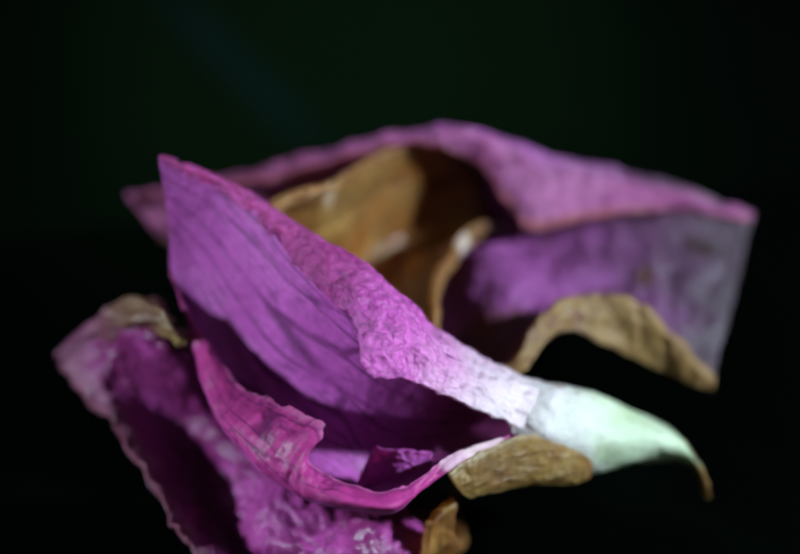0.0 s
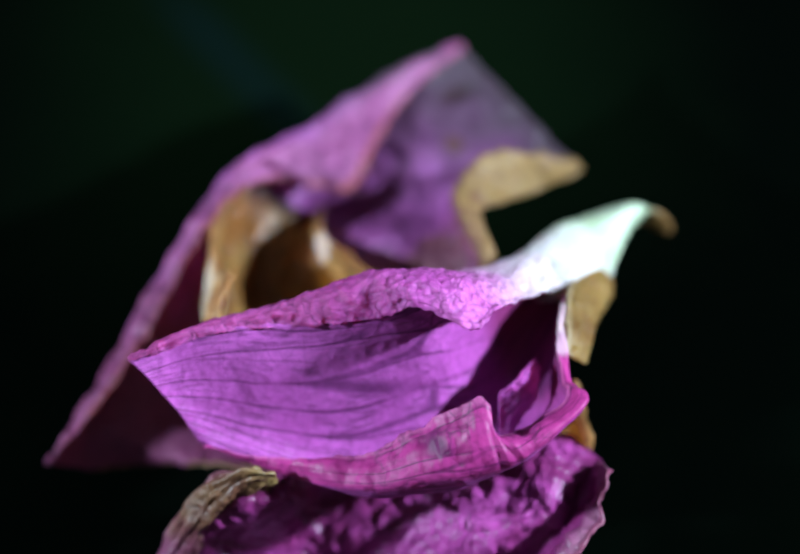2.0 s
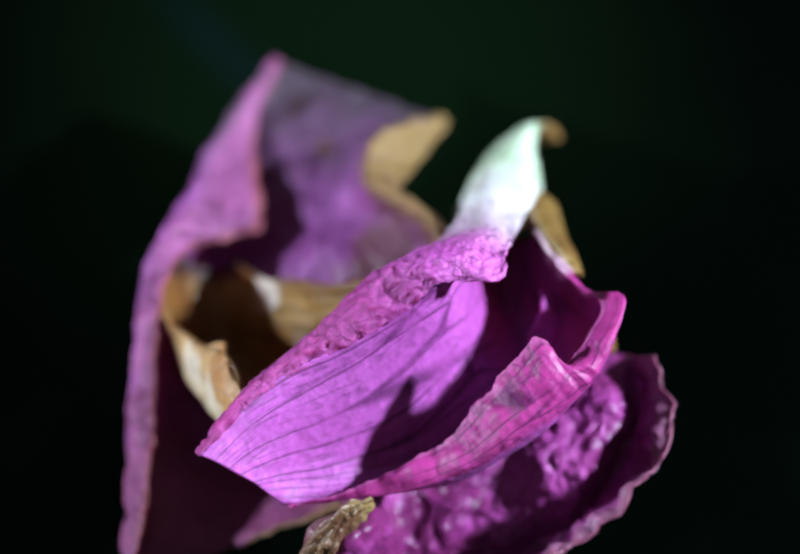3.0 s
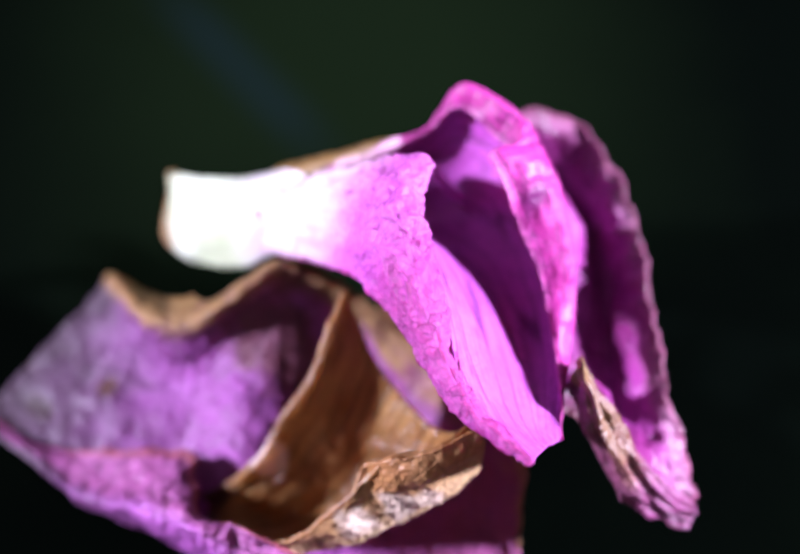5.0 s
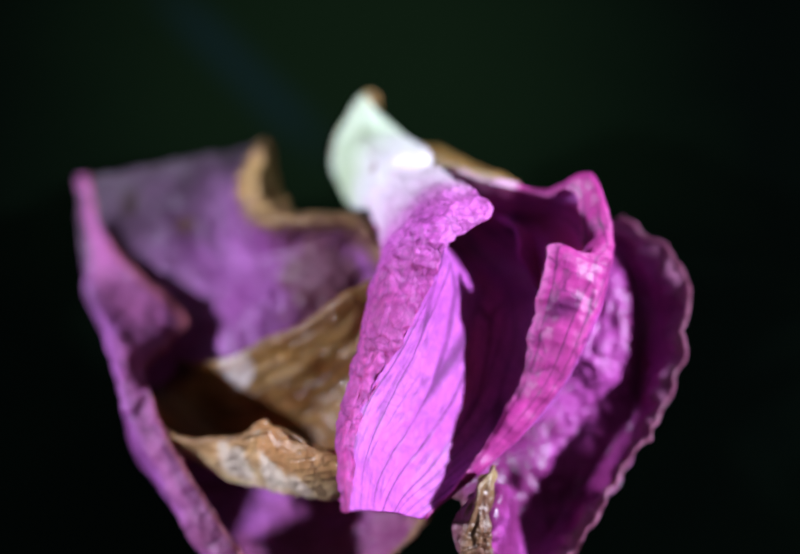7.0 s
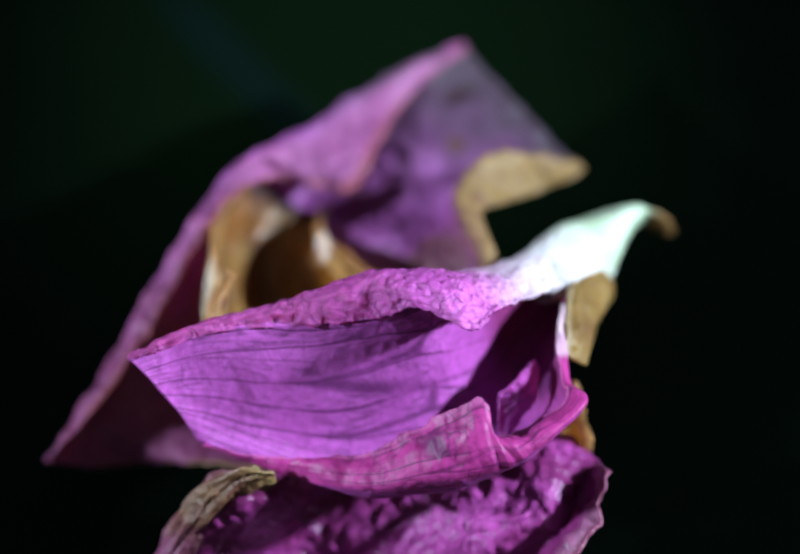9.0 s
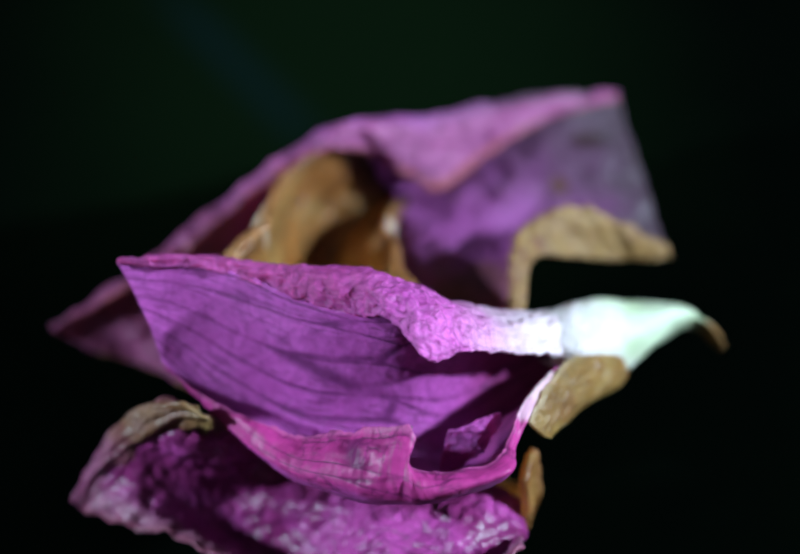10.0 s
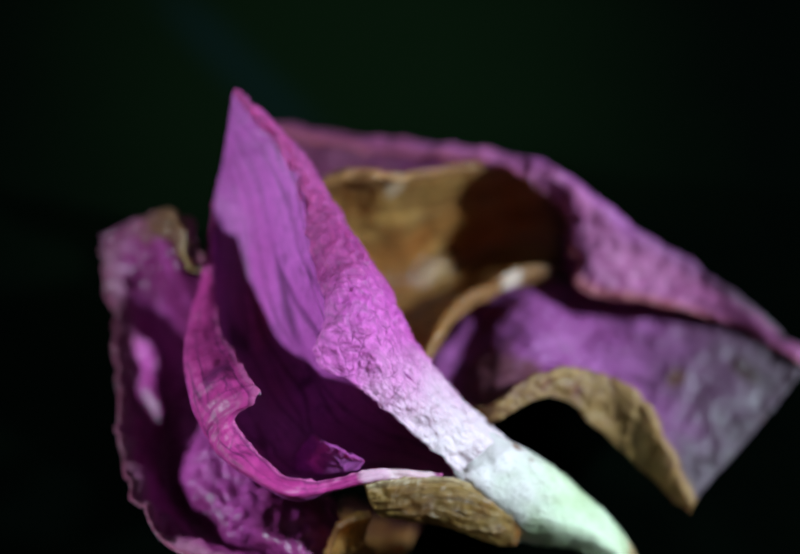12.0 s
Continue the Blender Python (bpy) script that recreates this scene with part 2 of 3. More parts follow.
# ---- shapes ----
def spline(points, n):
    """n points along a Catmull-Rom curve through rows of an array (rows may be whole curves)."""
    p = np.asarray(points, float)
    p = np.concatenate([[2 * p[0] - p[1]], p, [2 * p[-1] - p[-2]]])
    s = np.linspace(0, len(p) - 3 - 1e-9, n)
    i, f = s.astype(int), s - s.astype(int)
    f = f.reshape((-1,) + (1,) * (p.ndim - 1))
    a, b, c, d = p[i], p[i + 1], p[i + 2], p[i + 3]
    return 0.5 * (2 * b + (c - a) * f + (2 * a - 5 * b + 4 * c - d) * f ** 2 + (3 * b - a - 3 * c + d) * f ** 3)


class Sheet:
    """A thin petal: stations from its base to its end, each a cross-section in millimetres, joined by a smooth skin with two faces."""
    def __init__(self):
        self.stations = []

    def at(self, *section):
        self.stations.append(section)
        return self

    def skin(self, nu, nv):
        width = max(len(s) for s in self.stations)
        rows = [spline(s, 4 * width) for s in self.stations]
        grid = spline(rows, nu)
        return np.swapaxes(spline(np.swapaxes(grid, 0, 1), nv), 0, 1)

    def mesh(self, name, nu, nv, thick=0.16, crumple=0.12, size=2.0, fine=0.05, ragged=0.12, folds=0.0, pleats=34.0, rim=0.0, rim_from=0.75, crease=None, relax=0, seed=0):
        p = self.skin(nu, nv)
        # draw the broad face taut, all but its edges
        k = int(0.64 * nv)
        for _ in range(relax):
            p[1:-1, 1:k] = 0.5 * p[1:-1, 1:k] + 0.125 * (p[:-2, 1:k] + p[2:, 1:k] + p[1:-1, :k - 1] + p[1:-1, 2:k + 1])
        du, dv = np.gradient(p, axis=0), np.gradient(p, axis=1)
        n = np.cross(du, dv)
        n /= np.linalg.norm(n, axis=2, keepdims=True) + 1e-9
        off = np.zeros((nu, nv))
        for i in range(nu):
            for j in range(nv):
                q = Vector(p[i, j]) + Vector((seed * 17.3, 0, 0))
                w = crumple * (1.6 * noise.noise(q / size) + 0.9 * (0.5 - abs(noise.noise(q / (size * 0.45))) * 2) + 0.5 * noise.noise(q / (size * 0.2)))
                w += fine * noise.noise(q / 0.28)
                if folds:
                    w += folds * noise.noise(Vector((i / nu * 6.0 + seed, j / nv * pleats, 0)))
                if crease and crease[0] < i / nu < crease[1]:
                    swell = math.sin(math.pi * (i / nu - crease[0]) / (crease[1] - crease[0]))
                    w += crease[2] * swell * noise.noise(Vector((i / nu * crease[3], j / nv * 2.5, seed + 7.0)))
                if rim and j / nv > rim_from:
                    b = min(1.0, (j / nv - rim_from) * 12)
                    w += b * rim * (noise.noise(Vector((i / nu * 24.0, j / nv * 5.0, seed))) + 0.7 * noise.noise(q / 0.9) + 0.15 * noise.noise(q / 0.4) + 0.28 * noise.noise(Vector((i / nu * 66.0, j / nv * 6.0, seed + 3.0))))
                off[i, j] = w
        p = p + n * off[:, :, None]
        # uneven free edges
        for k, inward in ((0, dv[:, 0]), (nv - 1, -dv[:, -1])):
            step = inward / (np.linalg.norm(inward, axis=1, keepdims=True) + 1e-9)
            amount = np.array([ragged * (noise.noise(Vector(p[i, k]) / 0.9) + 0.6 * noise.noise(Vector(p[i, k]) / 0.3)) for i in range(nu)])
            p[:, k] += step * amount[:, None]
        t = thick * 0.5
        top, low = p + n * t, p - n * t
        verts = np.concatenate([top.reshape(-1, 3), low.reshape(-1, 3)]) * MM
        m, faces = nu * nv, []
        for i in range(nu - 1):
            for j in range(nv - 1):
                a = i * nv + j
                faces.append((a, a + nv, a + nv + 1, a + 1))
                faces.append((m + a, m + a + 1, m + a + nv + 1, m + a + nv))
        rim = [i * nv for i in range(nu)] + [(nu - 1) * nv + j for j in range(1, nv)] + [i * nv + nv - 1 for i in range(nu - 2, -1, -1)] + [j for j in range(nv - 2, 0, -1)]
        for a, b in zip(rim, rim[1:] + rim[:1]):
            faces.append((a, m + a, m + b, b))
        me = bpy.data.meshes.new(name)
        me.from_pydata(verts.tolist(), [], faces)
        me.polygons.foreach_set("use_smooth", [True] * len(me.polygons))
        layer = me.uv_layers.new(name="petal")
        index = np.empty(len(me.loops), int)
        me.loops.foreach_get("vertex_index", index)
        index %= m
        layer.data.foreach_set("uv", np.stack([(index // nv) / (nu - 1), (index % nv) / (nv - 1)], 1).ravel())
        me.update()
        return me


def part(name, mesh, material, parent, label=""):
    ob = new(name, mesh)
    mesh.materials.append(material)
    ob.parent = parent
    return tagged(ob, label)


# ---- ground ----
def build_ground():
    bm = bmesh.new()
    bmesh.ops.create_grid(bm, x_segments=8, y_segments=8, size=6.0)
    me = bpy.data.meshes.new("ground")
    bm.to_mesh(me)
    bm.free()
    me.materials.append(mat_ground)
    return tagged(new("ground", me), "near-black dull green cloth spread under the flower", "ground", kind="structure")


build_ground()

# ---- the flower ----
flower = tagged(new("wilted_flower"), "wilted purple flower with browned, curled petals and ivory claw", "flower")
flower.matrix_basis = pose(0, 0, LIFT)


def boat(*section):
    """A cross-section of the folded petal, given along its keel, across it, and up."""
    return [(0.76 * k + 0.64 * s, -0.64 * k + 0.77 * s, z) for k, s, z in section]


def folded_petal():
    """The boat-shaped petal: a wall, a floor and a steep far side that ends in a torn, incurved rim."""
    s = Sheet()
    s.at(*boat((-8.6, 0.2, -3.6), (-8.6, 0.6, -4.8), (-8.8, 1.2, -5.6), (-9.0, 2.0, -5.8), (-9.2, 2.8, -5.2), (-9.2, 3.3, -4.2), (-9.0, 3.6, -3.2), (-8.9, 3.5, -2.9), (-8.7, 3.3, -2.8)))
    s.at(*boat((-6.3, 1.6, -0.9), (-6.0, 1.8, -3.4), (-5.8, 2.5, -5.3), (-6.0, 3.8, -6.1), (-6.4, 5.1, -4.9), (-6.9, 5.6, -3.2), (-7.3, 6.0, -1.8), (-7.25, 5.8, -1.5), (-7.1, 5.5, -1.5)))
    s.at(*boat((-5.2, 2.1, 0.6), (-4.9, 2.3, -2.2), (-4.7, 3.4, -4.8), (-4.9, 4.8, -5.8), (-5.4, 6.4, -5.0), (-5.9, 7.7, -2.8), (-6.3, 8.4, -1.2), (-6.25, 8.2, -0.9), (-6.1, 7.8, -0.9)))
    s.at(*boat((-4.0, 2.6, 2.2), (-3.8, 2.8, -1.0), (-3.6, 4.0, -3.9), (-3.8, 6.0, -6.4), (-4.4, 8.1, -5.2), (-5.2, 9.6, -2.4), (-5.9, 10.6, 1.0), (-5.7, 10.3, 1.1), (-5.3, 9.8, 0.6)))
    s.at(*boat((-2.2, 3.0, 3.4), (-1.8, 3.3, 0.8), (-1.6, 4.4, -2.3), (-1.8, 6.4, -5.2), (-2.3, 8.8, -4.6), (-2.8, 10.4, -2.2), (-3.1, 11.5, 1.0), (-2.9, 10.9, 1.2), (-2.6, 10.1, 0.3)))
    s.at(*boat((-1.4, 3.1, 3.6), (-1.2, 3.4, 0.9), (-1.1, 4.4, -2.1), (-1.2, 6.4, -4.9), (-1.6, 8.7, -4.6), (-1.7, 10.5, -2.2), (-1.8, 11.6, 0.6), (-1.5, 11.0, 1.4), (-1.2, 10.0, 1.0)))
    s.at(*boat((-0.6, 3.2, 3.6), (-0.6, 3.5, 1.0), (-0.5, 4.4, -1.9), (-0.6, 6.3, -4.6), (-0.8, 8.7, -4.5), (-1.0, 10.4, -2.4), (-0.8, 11.4, 0.4), (-0.9, 10.2, 1.6), (-1.35, 8.5, 2.1)))
    s.at(*boat((0.6, 2.8, 2.9), (0.7, 3.2, 0.9), (0.8, 4.3, -1.6), (0.8, 6.0, -4.3), (0.8, 8.5, -4.4), (1.0, 10.2, -2.6), (0.9, 11.0, 0.1), (0.6, 9.7, 1.2), (0.15, 8.1, 1.5)))
    s.at(*boat((2.2, 2.0, 2.2), (2.4, 2.8, 0.4), (2.5, 4.0, -1.8), (2.6, 5.6, -4.4), (2.8, 7.8, -4.9), (2.9, 9.4, -3.0), (2.7, 10.15, -0.3), (2.3, 9.0, 0.3), (1.9, 7.6, 0.0)))
    s.at(*boat((4.4, 0.85, 1.8), (4.6, 1.9, 0.2), (4.8, 3.3, -2.0), (5.0, 4.8, -4.7), (5.2, 6.8, -4.9), (5.1, 8.2, -3.6), (4.8, 8.85, -1.5), (4.5, 8.0, -1.2), (4.1, 7.1, -1.4)))
    s.at(*boat((7.0, -0.5, 1.6), (7.2, 0.6, 0.2), (7.6, 1.8, -1.6), (8.0, 3.0, -3.4), (7.8, 4.6, -4.0), (7.3, 5.9, -3.6), (7.0, 6.8, -2.7), (6.7, 6.3, -2.3), (6.3, 5.9, -2.3)))
    s.at(*boat((10.0, -1.1, 1.9), (10.1, -0.4, 0.9), (10.2, 0.5, -0.6), (10.2, 1.5, -2.1), (9.9, 2.5, -3.1), (9.6, 3.3, -3.3), (9.3, 4.2, -3.1), (9.1, 4.3, -2.8), (8.9, 4.3, -2.7)))
    s.at(*boat((12.9, -1.0, 2.4), (12.5, -0.4, 1.6), (12.1, 0.3, 0.5), (11.7, 1.0, -0.7), (11.5, 1.5, -1.6), (11.35, 1.9, -2.2), (11.2, 2.2, -2.7), (11.15, 2.3, -2.8), (11.1, 2.35, -2.8)))
    return s.mesh("petal", 300, 190, thick=0.14, crumple=0.03, size=2.2, fine=0.012, folds=0.008, rim=0.18, rim_from=0.72, ragged=0.2, relax=400, seed=1)


def petal_flap():
    """The side of the folded petal that is turned over outwards, from the claw to the point, with a torn tooth over the hollow."""
    s = Sheet()
    s.at(*boat((-9.2, -1.3, -6.4), (-9.0, -0.7, -4.6), (-8.9, 0.6, -3.2), (-9.1, 2.5, -3.1)))
    s.at(*boat((-6.2, -0.5, -4.6), (-6.2, 0.3, -2.4), (-6.4, 2.0, -0.6), (-6.3, 3.8, 0.2)))
    s.at(*boat((-3.4, 0.0, -2.4), (-3.6, 0.8, -0.1), (-3.8, 2.8, 2.4), (-4.2, 4.8, 2.5)))
    s.at(*boat((-2.0, -0.2, -1.2), (-2.1, 0.9, 1.8), (-2.4, 3.1, 4.0), (-2.45, 5.7, 3.3)))
    s.at(*boat((-0.6, -0.3, -0.3), (-0.7, 0.6, 2.7), (-0.7, 2.4, 4.0), (-0.6, 3.5, 3.7)))
    s.at(*boat((0.9, -0.5, 0.5), (0.9, 0.2, 2.6), (0.9, 1.7, 3.3), (0.9, 2.8, 2.8)))
    s.at(*boat((3.4, -0.9, 0.7), (3.4, -0.3, 2.1), (3.4, 0.6, 2.5), (3.4, 1.5, 2.05)))
    s.at(*boat((6.0, -1.4, 0.7), (6.0, -1.0, 1.6), (6.0, -0.5, 1.9), (6.1, 0.1, 1.6)))
    s.at(*boat((9.0, -1.7, 1.2), (9.0, -1.5, 1.8), (9.0, -1.2, 2.05), (9.0, -0.85, 1.8)))
    s.at(*boat((12.9, -1.15, 2.3), (12.9, -1.1, 2.45), (12.9, -1.0, 2.5), (12.9, -0.9, 2.4)))
    return s.mesh("flap", 260, 100, thick=0.16, crumple=0.12, size=1.6, fine=0.02, rim=0.2, rim_from=0.55, ragged=0.16, seed=2)


def inner_scrap():
    """A small torn scrap that stands in the hollow of the folded petal."""
    s = Sheet()
    s.at(*boat((-2.4, 8.3, -5.3), (-2.7, 7.6, -3.6), (-3.1, 7.0, -1.9)))
    s.at(*boat((-3.8, 7.9, -3.8), (-3.9, 7.4, -2.5), (-4.1, 6.9, -1.5)))
    s.at(*boat((-4.8, 7.6, -2.9), (-4.9, 7.0, -2.2), (-5.0, 6.4, -1.7)))
    s.at(*boat((-5.7, 6.2, -2.9), (-5.7, 6.0, -2.7), (-5.7, 5.8, -2.5)))
    return s.mesh("scrap", 40, 30, crumple=0.1, size=1.2, ragged=0.2, seed=3)


def side_petal():
    """The long petal behind: one edge is rolled over outwards, the other folded into an overhanging roof, and it is drawn out into a point."""
    s = Sheet()
    s.at((-16.9, 4.5, -11.6), (-16.9, 4.2, -11.2), (-17.3, 3.3, -11.5), (-18.7, 1.0, -11.7), (-20.4, -2.0, -11.9), (-21.5, -4.0, -11.9), (-22.3, -5.3, -11.7), (-22.2, -5.2, -11.4), (-22.0, -4.9, -11.4))
    s.at((-15.2, 3.6, -10.9), (-15.4, 2.6, -9.2), (-16.0, 1.9, -10.4), (-17.0, 0.2, -11.0), (-17.8, -2.8, -11.2), (-18.2, -6.6, -11.6), (-18.4, -7.5, -10.3), (-18.2, -7.0, -10.5), (-17.9, -6.5, -11.1))
    s.at((-13.4, 2.8, -9.8), (-13.6, 0.6, -7.3), (-14.1, 0.2, -8.9), (-14.0, -1.0, -10.4), (-14.4, -4.0, -10.9), (-14.6, -8.6, -11.8), (-14.8, -9.5, -9.9), (-14.5, -8.4, -10.1), (-14.0, -6.6, -10.1))
    s.at((-11.2, 2.0, -7.9), (-11.0, -0.4, -6.6), (-11.6, -0.8, -8.4), (-11.8, -1.8, -10.4), (-11.6, -4.6, -11.0), (-11.4, -9.4, -12.3), (-11.7, -10.3, -8.6), (-11.1, -8.8, -8.8), (-9.6, -6.4, -9.2))
    s.at((-9.4, 1.4, -6.4), (-9.0, 0.4, -5.4), (-9.6, -0.2, -7.6), (-9.8, -1.6, -9.7), (-9.4, -4.6, -10.6), (-9.2, -10.0, -12.6), (-9.6, -11.2, -7.6), (-9.4, -10.0, -7.4), (-8.9, -8.0, -9.0))
    s.at((-7.6, 2.6, -5.4), (-7.3, 1.8, -4.8), (-7.8, 1.0, -7.2), (-7.8, -0.9, -8.4), (-7.2, -4.8, -9.4), (-7.2, -11.0, -12.6), (-7.6, -12.0, -7.0), (-7.6, -11.2, -6.2), (-7.8, -10.4, -7.9))
    s.at((-6.0, 3.8, -5.6), (-5.9, 3.1, -5.0), (-5.4, 2.3, -7.6), (-5.0, -0.9, -8.8), (-4.8, -5.0, -10.6), (-5.4, -12.2, -12.6), (-5.6, -12.8, -7.4), (-5.4, -11.9, -6.4), (-5.2, -11.2, -6.0))
    s.at((-2.6, 3.4, -7.0), (-2.4, 2.8, -7.6), (-2.2, 1.6, -10.0), (-2.2, -1.6, -12.4), (-2.2, -6.0, -13.4), (-2.4, -12.4, -12.0), (-3.2, -13.2, -7.8), (-3.2, -12.8, -6.8), (-3.0, -11.9, -6.2))
    s.at((1.0, 1.6, -9.0), (1.0, 0.6, -10.0), (1.0, -1.0, -11.5), (1.0, -4.0, -13.0), (1.0, -8.0, -13.2), (0.8, -12.2, -11.5), (0.4, -13.7, -9.2), (0.4, -13.3, -7.7), (0.4, -12.2, -7.3))
    s.at((7.4, -2.2, -8.4), (6.6, -3.0, -9.6), (5.8, -4.2, -10.8), (5.0, -6.4, -11.8), (4.4, -9.0, -11.8), (4.2, -12.0, -10.6), (4.0, -14.0, -9.6), (4.0, -13.6, -8.3), (4.2, -12.6, -7.8))
    s.at((8.2, -6.6, -10.0), (8.1, -7.3, -10.7), (8.0, -8.4, -11.2), (7.9, -9.7, -11.4), (7.8, -11.0, -11.1), (7.8, -12.4, -10.5), (7.6, -14.3, -9.8), (7.6, -14.0, -8.9), (7.8, -13.2, -8.4))
    s.at((8.5, -10.0, -12.3), (8.7, -10.5, -12.2), (8.9, -11.2, -12.0), (9.1, -12.0, -11.6), (9.3, -12.8, -11.1), (9.5, -13.6, -10.5), (9.7, -14.4, -9.7), (9.7, -14.3, -9.2), (9.8, -13.8, -8.9))
    s.at((10.6, -13.0, -11.2), (10.7, -13.1, -11.1), (10.8, -13.3, -11.0), (10.9, -13.5, -10.8), (11.1, -13.8, -10.6), (11.3, -14.1, -10.3), (11.6, -14.4, -9.7), (11.7, -14.7, -9.6), (11.7, -14.8, -9.9))
    return s.mesh("petal", 210, 190, thick=0.16, crumple=0.13, size=1.6, fine=0.05, ragged=0.16, rim=0.2, rim_from=0.76, crease=(0.02, 0.24, 0.15, 48.0), seed=4)


def outer_petal():
    """The dished, crinkled petal under the boat."""
    s = Sheet()
    s.at((7.2, -3.4, -7.4), (8.5, -3.0, -6.2), (9.8, -2.8, -5.2), (11.0, -3.4, -5.0), (12.6, -4.6, -6.0), (14.4, -5.2, -8.0), (16.2, -5.4, -9.7))
    s.at((7.5, -2.0, -7.0), (9.0, -1.4, -5.0), (10.6, -1.0, -4.1), (11.8, -2.2, -3.7), (13.2, -4.0, -5.4), (15.1, -4.8, -7.7), (17.0, -5.0, -9.4))
    s.at((6.8, 0.2, -8.6), (8.4, 0, -8.4), (10, 0, -8.4), (11.4, -0.6, -9), (12.8, -1.6, -8.4), (14.6, -2.3, -7.56), (16.2, -2.6, -8.1))
    s.at((6.2, 2.4, -9.2), (7.6, 2.6, -8.5), (9.2, 2.6, -8), (10.8, 2, -9.8), (12.2, 1.2, -10.6), (13.6, 0.7, -8.4), (14.8, 0.2, -7.1))
    s.at((5.4, 4.2, -8.6), (6.8, 4.8, -7.6), (8.4, 5.2, -7.4), (10, 5, -9), (11.4, 4.4, -10.2), (12.8, 4.1, -8), (13.7, 3.6, -6.2))
    s.at((4.2, 5.6, -7.8), (5.6, 6.6, -6.2), (7.4, 7.4, -5.8), (9.2, 7.6, -7.2), (10.8, 7.2, -9.4), (12.1, 6.9, -7.4), (12.7, 6.4, -5.8))
    s.at((2.8, 6.8, -7.2), (4.2, 8, -5.8), (6, 9, -5.2), (8, 9.6, -5.8), (9.6, 9.5, -8.4), (11, 9.3, -6.4), (11.8, 9.3, -5.6))
    s.at((1.8, 8, -7.2), (3, 9.2, -5.8), (4.4, 10.2, -4.8), (6.2, 10.9, -5), (7.6, 11.2, -7.2), (9, 11.7, -5.3), (9.8, 12, -4.2))
    s.at((0.8, 9.2, -7.4), (1.8, 10.4, -6.2), (3, 11.2, -5.2), (4.4, 11.9, -5), (5.6, 12.5, -6.4), (6.8, 13.2, -4.5), (7.5, 13.8, -3.8))
    s.at((0.2, 10.5, -8.0), (0.7, 11.2, -7.4), (1.1, 11.8, -6.9), (1.5, 12.4, -6.4), (1.9, 12.8, -6.0), (2.2, 13.1, -5.6), (3.0, 13.7, -3.9))
    return s.mesh("petal", 200, 150, crumple=0.2, size=2.2, fine=0.03, rim=0.36, rim_from=0.72, ragged=0.25, seed=5)


def browned_curl():
    """The shrivelled brown end of the outer petal, in narrow folds."""
    s = Sheet()
    s.at((10.1, -1.4, -3.6), (10.3, -1.2, -1.8), (10.6, -2.3, -2.2), (10.3, -2.7, -3.9))
    s.at((11.2, -2.2, -4.3), (11.2, -2.5, -2.0), (11.1, -3.6, -2.7), (11.0, -3.7, -4.8))
    s.at((12.6, -3.4, -5.5), (12.5, -3.8, -3.3), (12.2, -5.0, -4.2), (12.1, -5.0, -6.2))
    s.at((14.1, -4.5, -7.1), (14.0, -4.7, -5.3), (13.7, -5.8, -6.2), (13.5, -5.8, -7.8))
    s.at((15.6, -5.1, -8.6), (15.5, -5.3, -7.4), (15.2, -6.1, -8.2), (15.1, -6.0, -9.2))
    s.at((17.0, -5.2, -9.8), (17.0, -5.3, -9.3), (16.9, -5.7, -9.5), (16.8, -5.7, -10.0))
    return s.mesh("curl", 90, 60, crumple=0.08, size=1.2, folds=0.55, pleats=10.0, ragged=0.15, seed=6)


def claw():
    """The pale base of the folded petal, a flattened keel that ends in a browned hook."""
    s = Sheet()
    s.at((-14.3, 10.5, -10.7), (-14.4, 10.6, -10.4), (-14.55, 10.7, -10.3), (-14.65, 10.8, -10.6), (-14.45, 10.6, -10.9), (-14.3, 10.5, -10.7))
    s.at((-14.5, 8.9, -10.9), (-14.15, 9.4, -9.3), (-14.3, 10, -8.9), (-14.45, 10.3, -9.4), (-14.4, 9.9, -10.3), (-14.5, 8.9, -10.9))
    s.at((-14.55, 7.7, -11.8), (-13.95, 7.9, -9.4), (-13.95, 9.1, -8.25), (-14.15, 9.6, -8.75), (-14.15, 9, -10.2), (-14.55, 7.7, -11.8))
    s.at((-13.35, 6.4, -11.3), (-13.25, 7.1, -9), (-13.35, 8.7, -7.3), (-13.25, 9.2, -7.8), (-13.25, 8.5, -9.9), (-13.35, 6.4, -11.3))
    s.at((-11.5, 5.5, -10.5), (-11.7, 6.3, -7.7), (-11.8, 8.3, -6.4), (-11.4, 9.0, -7.6), (-11.4, 7.9, -9.9), (-11.5, 5.5, -10.5))
    s.at((-8.8, 4.4, -8.1), (-9.6, 6.1, -5.0), (-9.1, 8.5, -5.5), (-8.5, 9.0, -7.8), (-8.5, 6.7, -9.0), (-8.8, 4.4, -8.1))
    s.at((-7.3, 4.5, -6.6), (-7.5, 5.7, -3.7), (-6.5, 8.0, -3.4), (-6.3, 8.3, -5.0), (-6.5, 6.8, -7.1), (-7.3, 4.5, -6.6))
    s.at((-5.6, 4.4, -4.6), (-5.6, 5.2, -3.4), (-5.0, 6.8, -3.2), (-5.0, 7.2, -4.4), (-5.2, 6.0, -5.6), (-5.6, 4.4, -4.6))
    return s.mesh("claw", 80, 60, thick=0.1, crumple=0.06, size=1.6, ragged=0.0, seed=7)


